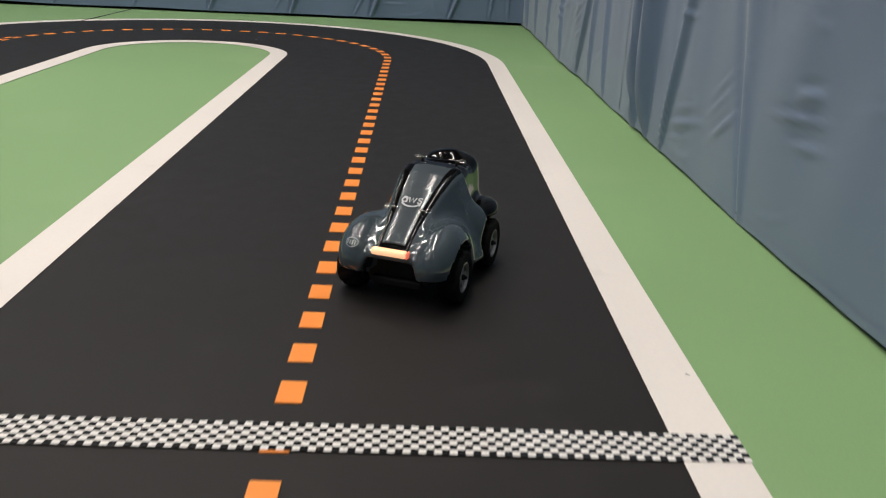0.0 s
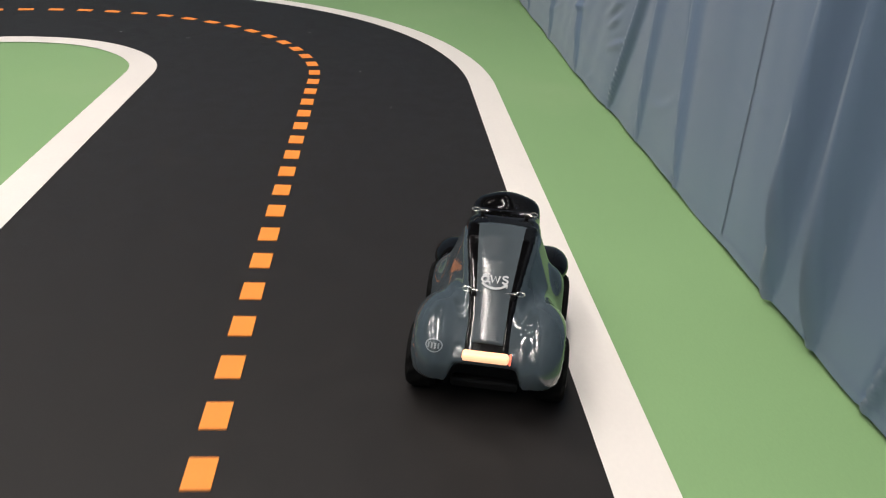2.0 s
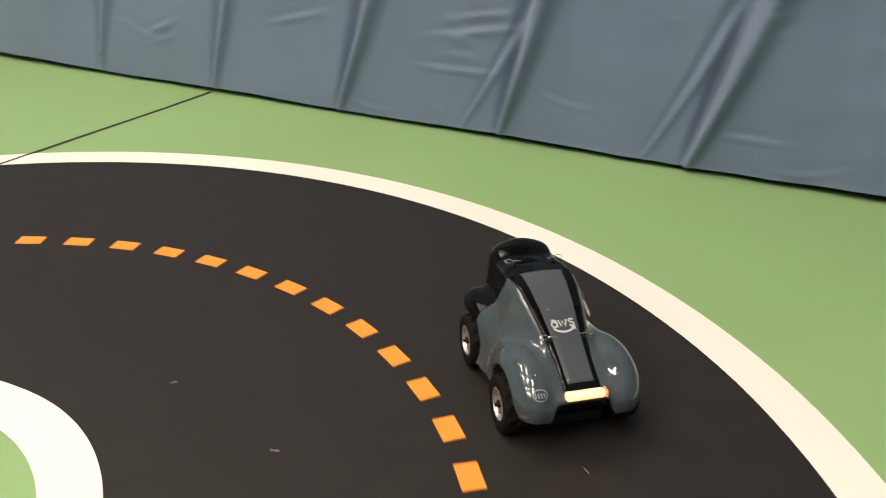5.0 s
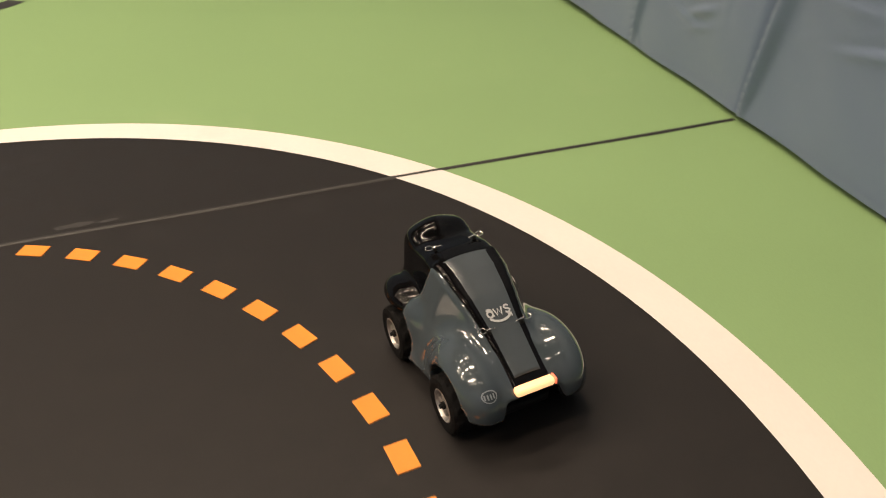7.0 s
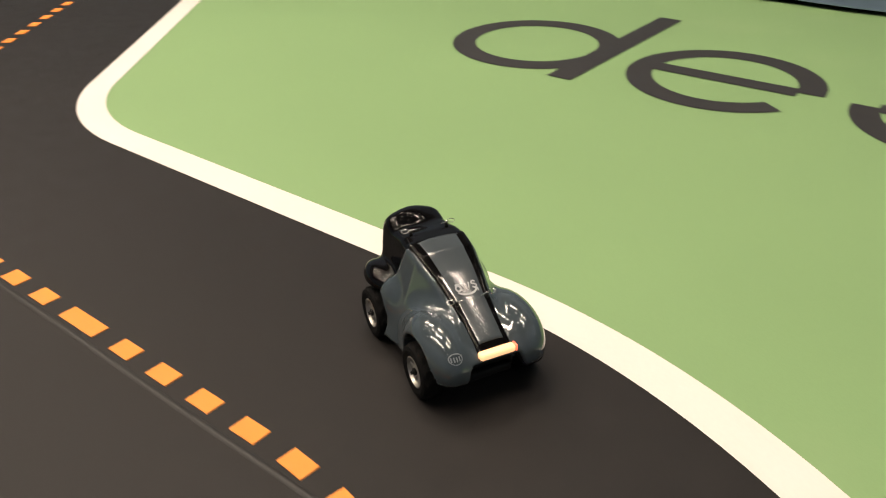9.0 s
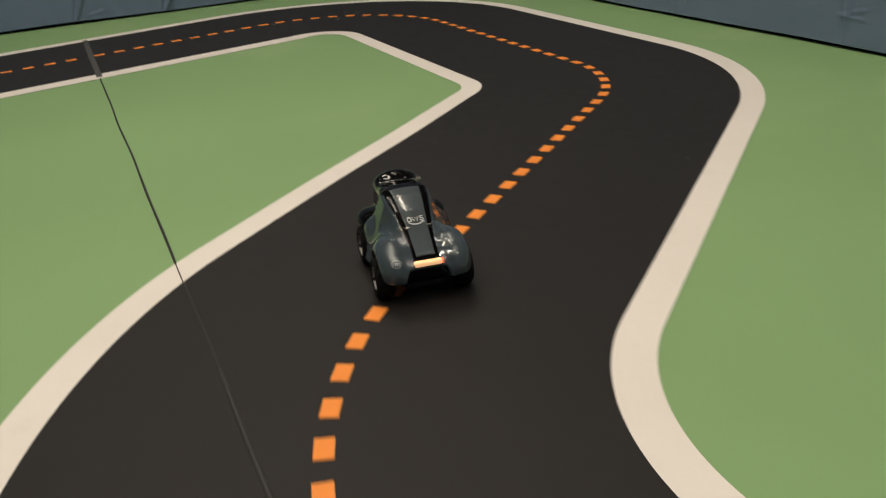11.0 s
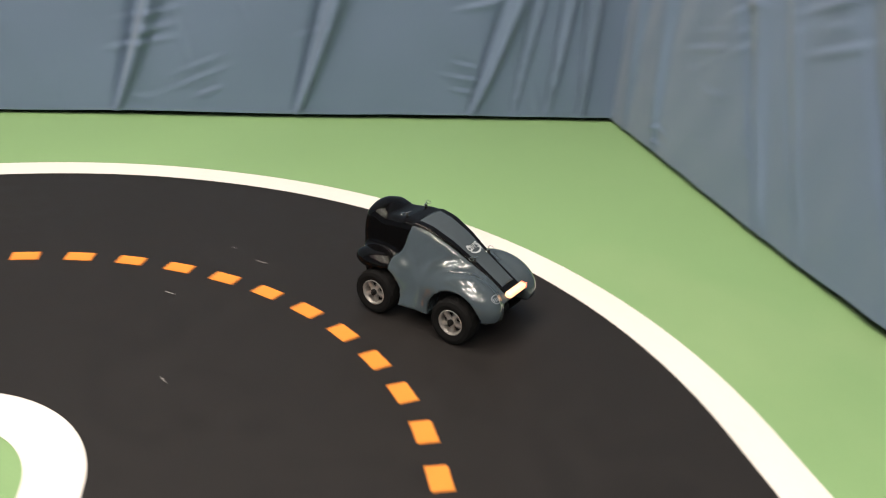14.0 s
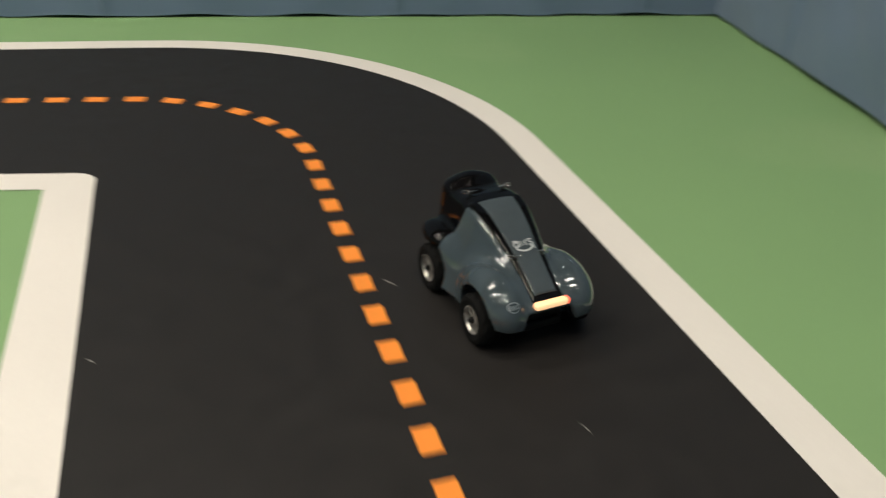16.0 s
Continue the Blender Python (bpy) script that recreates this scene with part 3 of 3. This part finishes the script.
def black_field(X, Y, Z):
    A = np.abs(Y)
    zt = top(X)
    w = np.interp(X, WID_X, WID_Y) + 0.002 + np.clip(zt - Z, 0, 1) * 0.10
    # canopy ahead of the panel, a blunt nose that drops steeply
    nose = smax(smax(A - w, Z - zt, 0.020), X - (0.238 - np.clip(0.13 - Z, 0, 1) * 0.15), 0.020)
    nose = smax(nose, 0.108 + (0.165 - Z) * 0.16 - X, 0.003)
    nose = smax(nose, 0.052 - Z, 0.006)
    dome = egg(X, A, Z, (0.212, 0.0, 0.164), (0.027, 0.038, 0.0215))
    nose = smin(nose, dome, 0.010)
    lobe = egg(X, A, Z, (0.182, 0.067, 0.095), (0.046, 0.029, 0.020))
    nose = smin(nose, lobe, 0.012)
    # the black ribs along both sides of the panel down to the tail bar
    rib = smax(smax(A - np.interp(X, WID_X, WID_Y) + 0.002, Z - zt, 0.004), np.maximum(zt - 0.007 - Z, np.maximum(-0.066 - X, X - 0.125)), 0.003)
    out = np.minimum(nose, rib)
    return np.maximum(out, -arches(X, Y, Z, 0.0480))


def build_car():
    car = tagged(new("toy_race_car"), "small slate-grey and glossy black toy race car with glowing tail bar", "toy car")
    shell("body", grey_field, (-0.096, -0.118, 0.014), (0.185, 0.118, 0.19), 0.0028, GREY, car, "glossy slate-grey moulded shell", True)
    shell("canopy", black_field, (-0.080, -0.112, 0.030), (0.262, 0.112, 0.212), 0.0026, GLOSS, car, "glossy piano-black canopy and ribs")
    # grey panel laid into the spine
    bm = bmesh.new()
    rows = []
    for i in range(41):
        x = -0.052 + (0.121 + 0.052) * i / 40
        hw = np.interp(x, [-0.052, 0.006, 0.06, 0.121], [0.0245, 0.0270, 0.0345, 0.0410])
        row = []
        for k in range(-6, 7):
            y = hw * k / 6
            row.append(bm.verts.new((x - 0.004 * (k / 6) ** 2 * (i == 40), y, top(x) + 0.0016 - 0.0035 * (abs(k) / 6) ** 3)))
        rows.append(row)
    for a, b in zip(rows, rows[1:]):
        for k in range(12):
            bm.faces.new((a[k], b[k], b[k + 1], a[k + 1]))
    pan = part("top_panel", bm, PANEL, car, "satin slate-grey panel let into the black spine", smooth=True)
    sol = pan.modifiers.new("thickness", "SOLIDIFY")
    sol.thickness, sol.offset = 0.002, -1
    # pale mark on the panel: three blocks over a curved stroke
    bm = bmesh.new()

    def stroke(pts, half):
        vs = []
        for i, (u, v) in enumerate(pts):
            a, b = Vector(pts[max(i - 1, 0)]), Vector(pts[min(i + 1, len(pts) - 1)])
            d = (b - a).normalized()
            nrm = Vector((-d.y, d.x)) * half
            vs.append([bm.verts.new((p.y, -p.x, top(p.y) + 0.0034)) for p in (Vector((u, v)) + nrm, Vector((u, v)) - nrm)])
        for a, b in zip(vs, vs[1:]):
            bm.faces.new((a[0], b[0], b[1], a[1]))
    MX = 0.0155

    def arc(cx, cy, r, a0, a1, n=12, ry=None):
        return [(cx + r * math.cos(radians(a0 + (a1 - a0) * k / n)), cy + (ry or r) * math.sin(radians(a0 + (a1 - a0) * k / n))) for k in range(n + 1)]
    # plain shapes: a hooked ring, two chevrons and a wave over a curved stroke
    stroke(arc(-0.0125, MX + 0.0085, 0.0038, 0, 360, 16), 0.0012)
    stroke([(-0.0085, MX + 0.0045), (-0.0085, MX + 0.0112), (-0.0098, MX + 0.0138), (-0.0130, MX + 0.0146), (-0.0158, MX + 0.0134)], 0.0012)
    stroke([(-0.0058, MX + 0.0140), (-0.0030, MX + 0.0050), (0.0000, MX + 0.0128), (0.0030, MX + 0.0050), (0.0058, MX + 0.0140)], 0.0012)
    stroke([(0.0160, MX + 0.0128), (0.0135, MX + 0.0142), (0.0105, MX + 0.0138), (0.0094, MX + 0.0118), (0.0110, MX + 0.0102), (0.0145, MX + 0.0090),
            (0.0160, MX + 0.0072), (0.0146, MX + 0.0052), (0.0115, MX + 0.0049), (0.0090, MX + 0.0063)], 0.0012)
    stroke(arc(0, MX + 0.013, 0.0195, 218, 322, 16, 0.0155), 0.0014)
    stroke([(0.0110, MX + 0.0030), (0.0160, MX + 0.0034), (0.0152, MX - 0.0012)], 0.0008)
    part("panel_mark", bm, MARK, car, "pale grey printed mark with a curved stroke")
    # tail bar
    bm = bmesh.new()
    box(bm, -0.0745, -0.0615, -0.0275, 0.0275, 0.0855, 0.0960, 0.0035)
    bar_ob = part("tail_bar", bm, LIGHT_BAR, car, "glowing warm white tail light bar", smooth=True)
    bm = bmesh.new()
    box(bm, -0.0742, -0.0618, -0.0305, -0.0278, 0.0858, 0.0957, 0.0012)
    part("bar_tip", bm, RED_CAP, bar_ob, "reddish tip of the tail bar")
    # oval badge on the left rear fender
    bm = bmesh.new()
    for k in range(28):
        a0, a1 = math.tau * k / 28, math.tau * (k + 1) / 28
        vs = []
        for a, r in ((a0, 1.0), (a1, 1.0), (a1, 0.84), (a0, 0.84)):
            yy, zz = 0.0615 + 0.0105 * r * math.cos(a), 0.0965 + 0.0062 * r * math.sin(a)
            q = 1 - ((yy - 0.0600) / 0.0425) ** 2 - ((zz - 0.0665) / 0.056) ** 2
            vs.append(bm.verts.new((0.002 - 0.079 * math.sqrt(max(q, 0)) - 0.0008, yy, zz)))
        bm.faces.new(vs)
    for yy in (0.056, 0.060, 0.064, 0.068):
        vs = []
        for dy, dz in ((-0.001, -0.0025), (0.001, -0.0025), (0.001, 0.0025), (-0.001, 0.0025)):
            q = 1 - ((yy + dy - 0.0600) / 0.0425) ** 2 - ((0.0965 + dz - 0.0665) / 0.056) ** 2
            vs.append(bm.verts.new((0.002 - 0.079 * math.sqrt(max(q, 0)) - 0.0008, yy + dy, 0.0965 + dz)))
        bm.faces.new(vs)
    part("oval_badge", bm, MARK_DIM, car, "faint oval badge outline")
    # chassis
    bm = bmesh.new()
    box(bm, -0.040, 0.205, -0.042, 0.042, 0.024, 0.038, 0.004)
    for x in (0.0, BASE):
        bmesh.ops.create_cone(bm, cap_ends=True, segments=12, radius1=0.005, radius2=0.005, depth=0.14,
                              matrix=Matrix.Translation((x, 0, WHEEL_R)) @ Matrix.Rotation(math.pi / 2, 4, "X"))
    box(bm, -0.03, 0.03, -0.05, 0.05, 0.026, 0.060, 0.004)
    box(bm, BASE - 0.03, BASE + 0.03, -0.05, 0.05, 0.026, 0.070, 0.004)
    part("chassis", bm, CHASSIS, car, "black plastic chassis plate")
    # wire clips on short posts
    for x, s, big in ((0.006, 1, 0), (0.006, -1, 1), (0.150, 1, 0), (0.150, -1, 0)):
        y = 0.024 * s if x < 0.1 else 0.030 * s
        z = top(x)
        bm = bmesh.new()
        bmesh.ops.create_cone(bm, cap_ends=True, segments=10, radius1=0.0032, radius2=0.0026, depth=0.007, matrix=Matrix.Translation((x, y, z + 0.001)))
        post = part("clip_post", bm, CHASSIS, car)
        bm = bmesh.new()
        pts = []
        for k in range(25):
            a = math.tau * k / 24
            if k < 4:
                pts.append((x - 0.002 + 0.001 * k, y - s * (0.010 - 0.003 * k), z + 0.0055 + 0.001 * (k % 2)))
            elif k < 20:
                b = math.pi + math.tau * (k - 4) / 16
                pts.append((x + 0.001 + 0.0042 * math.sin(b), y + s * (0.009 + 0.0055 * math.cos(b)), z + 0.006 + 0.001 * math.sin(b)))
            else:
                pts.append((x - 0.001 + 0.001 * (k % 2), y + s * (0.004 - 0.003 * (k - 20)), z + 0.0062))
        tube(bm, pts, 0.0006, 5)
        part("wire_clip", bm, STEEL, post, "bent steel wire clip", smooth=True)
    # wheels: hub, tyre with tread blocks, five-spoke rim
    for x in (0.0, BASE):
        for s in (1, -1):
            build_wheel(car, x, s)
    return car


def build_wheel(car, x, s):
    bm = bmesh.new()
    rot = Matrix.Rotation(math.pi / 2, 4, "X")
    bmesh.ops.create_cone(bm, cap_ends=True, segments=12, radius1=0.0055, radius2=0.0045, depth=0.022, matrix=Matrix.Translation((0, 0.006 * s, 0)) @ rot)
    bmesh.ops.create_cone(bm, cap_ends=True, segments=6, radius1=0.003, radius2=0.003, depth=0.030, matrix=Matrix.Translation((0, 0.006 * s, 0)) @ rot)
    bmesh.ops.create_cone(bm, cap_ends=True, segments=24, radius1=0.0215, radius2=0.0215, depth=0.004, matrix=Matrix.Translation((0, 0.0015 * s, 0)) @ rot)
    wheel = part("wheel", bm, CHASSIS, car, "small road wheel with black rubber tyre")
    wheel.location = (x, TRACK * s, WHEEL_R)
    # tyre
    prof = [(-0.0170, 0.0240), (-0.0190, 0.0325), (-0.0175, 0.0385), (-0.0130, 0.0412), (0.0, 0.0414), (0.0130, 0.0412), (0.0175, 0.0385), (0.0190, 0.0325), (0.0170, 0.0240), (0.012, 0.0232), (-0.012, 0.0232)]
    bm = bmesh.new()
    n = 48
    rings = []
    for k in range(n):
        row = []
        for i, (w, r) in enumerate(prof):
            if 3 <= i <= 5:
                r += 0.0010 if (k // 2 + i) % 2 else -0.0012
            row.append(bm.verts.new((r * math.cos(math.tau * k / n), w, r * math.sin(math.tau * k / n))))
        rings.append(row)
    for k in range(n):
        a, b = rings[k], rings[(k + 1) % n]
        for i in range(len(prof)):
            j = (i + 1) % len(prof)
            bm.faces.new((a[i], a[j], b[j], b[i]))
    bmesh.ops.recalc_face_normals(bm, faces=bm.faces)
    part("tyre", bm, RUBBER, wheel, "black rubber tyre with blocky tread")
    # rim
    bm = bmesh.new()
    prof = [(0.0168 * s, 0.0238), (0.0174 * s, 0.0222), (0.0130 * s, 0.0202), (-0.008 * s, 0.0196), (-0.008 * s, 0.0234), (0.012 * s, 0.0234)]
    rings = [[bm.verts.new((r * math.cos(math.tau * k / n), w, r * math.sin(math.tau * k / n))) for w, r in prof] for k in range(n)]
    for k in range(n):
        a, b = rings[k], rings[(k + 1) % n]
        for i in range(len(prof)):
            bm.faces.new((a[i], a[(i + 1) % len(prof)], b[(i + 1) % len(prof)], b[i]))
    for k in range(5):
        m = Matrix.Rotation(math.tau * k / 5, 4, "Y") @ Matrix.Translation((0.0125, 0.0105 * s, 0)) @ Matrix.Diagonal((0.018, 0.005, 0.0068, 1))
        bmesh.ops.create_cube(bm, size=1, matrix=m)
    bmesh.ops.create_cone(bm, cap_ends=True, segments=16, radius1=0.0075, radius2=0.0075, depth=0.007, matrix=Matrix.Translation((0, 0.0100 * s, 0)) @ rot)
    bmesh.ops.recalc_face_normals(bm, faces=bm.faces)
    part("rim", bm, SILVER, wheel, "silver five-spoke rim")
    return wheel


car = build_car()

# ---- small litter: lint and scuffs on the track ----
rng = random.Random(21)
LITTER = [(-2.052, 0.588, 0.019, 170), (-1.278, 1.484, 0.010, 150), (-1.334, 1.252, 0.013, 118), (-1.178, 0.865, 0.008, 60), (-1.692, 0.676, 0.015, 162),
          (-7.010, 4.127, 0.024, 48), (-6.890, 3.962, 0.022, 50), (-6.606, 3.979, 0.018, 26), (-7.080, 4.073, 0.006, 80), (-6.280, 1.945, 0.016, 145),
          (-6.987, 2.142, 0.018, 118), (-6.735, 1.757, 0.020, 140), (-6.821, 2.628, 0.018, 98), (-3.983, 3.952, 0.006, 30), (-4.575, 0.303, 0.006, 70)]
for x, y, ln, deg in LITTER:
    bm = bmesh.new()
    a, bend = radians(deg), rng.uniform(-0.5, 0.5)
    tube(bm, [(x + ln * u * math.cos(a + bend * u), y + ln * u * math.sin(a + bend * u), 0.0030 + 0.0006 * math.sin(3 * u)) for u in (-0.5, -0.25, 0, 0.25, 0.5)], 0.0006, 5)
    tagged(part("lint", bm, FLUFF), "tiny pale thread of lint lying on the track", "lint", group="lint on the floor")
# a pale rubbed patch beside the mat joint
bm = bmesh.new()
SCUFF = mat("rubbed_print", (0.030, 0.028, 0.027), 0.6, tint=0.5, scale=60, fine=300)
for cx, cy, rx, ry in ((-1.40, 2.570, 0.045, 0.010), (-1.335, 2.566, 0.020, 0.006)):
    bm.faces.new([bm.verts.new((cx + rx * math.cos(k * math.tau / 22) * rng.uniform(0.75, 1.1), cy + ry * math.sin(k * math.tau / 22) * rng.uniform(0.6, 1.1), 0.0019)) for k in range(22)])
tagged(part("scuff_mark", bm, SCUFF), "pale rubbed patch in the black print", "scuff", kind="structure")



def car_at(t):
    """The car's place and heading between its rows, smoothly."""
    ts = [r[0] for r in CAR_ROWS]
    i = min(max(int(np.searchsorted(ts, t, "right")) - 1, 0), len(ts) - 2)
    a, b = CAR_ROWS[i], CAR_ROWS[i + 1]
    p, n = CAR_ROWS[max(i - 1, 0)], CAR_ROWS[min(i + 2, len(ts) - 1)]
    h, u = b[0] - a[0], (t - a[0]) / (b[0] - a[0])
    out = []
    for k in (1, 2, 3):
        ma = (b[k] - p[k]) / (b[0] - p[0])
        mb = (n[k] - a[k]) / (n[0] - a[0])
        out.append((2 * u ** 3 - 3 * u * u + 1) * a[k] + (u ** 3 - 2 * u * u + u) * h * ma + (3 * u * u - 2 * u ** 3) * b[k] + (u ** 3 - u * u) * h * mb)
    return out


def motions():
    times = [k / 10 for k in range(161)]
    walk(car, [(t, pose(x, y, 0.0012, 0, 0, a)) for t in times for x, y, a in [car_at(t)]])
    fine = [k / 30 for k in range(481)]
    way, turns, last = 0.0, [], None
    for t in fine:
        x, y, a = car_at(t)
        if last:
            way += math.hypot(x - last[0], y - last[1])
        last = (x, y)
        turns.append(math.degrees(way / WHEEL_R))
    for wheel in [c for c in car.children if c.name.split(".")[0] == "wheel"]:
        x, y, z = wheel.location
        walk(wheel, [(t, pose(x, y, z, 0, r, 0)) for t, r in zip(fine, turns)])


motions()
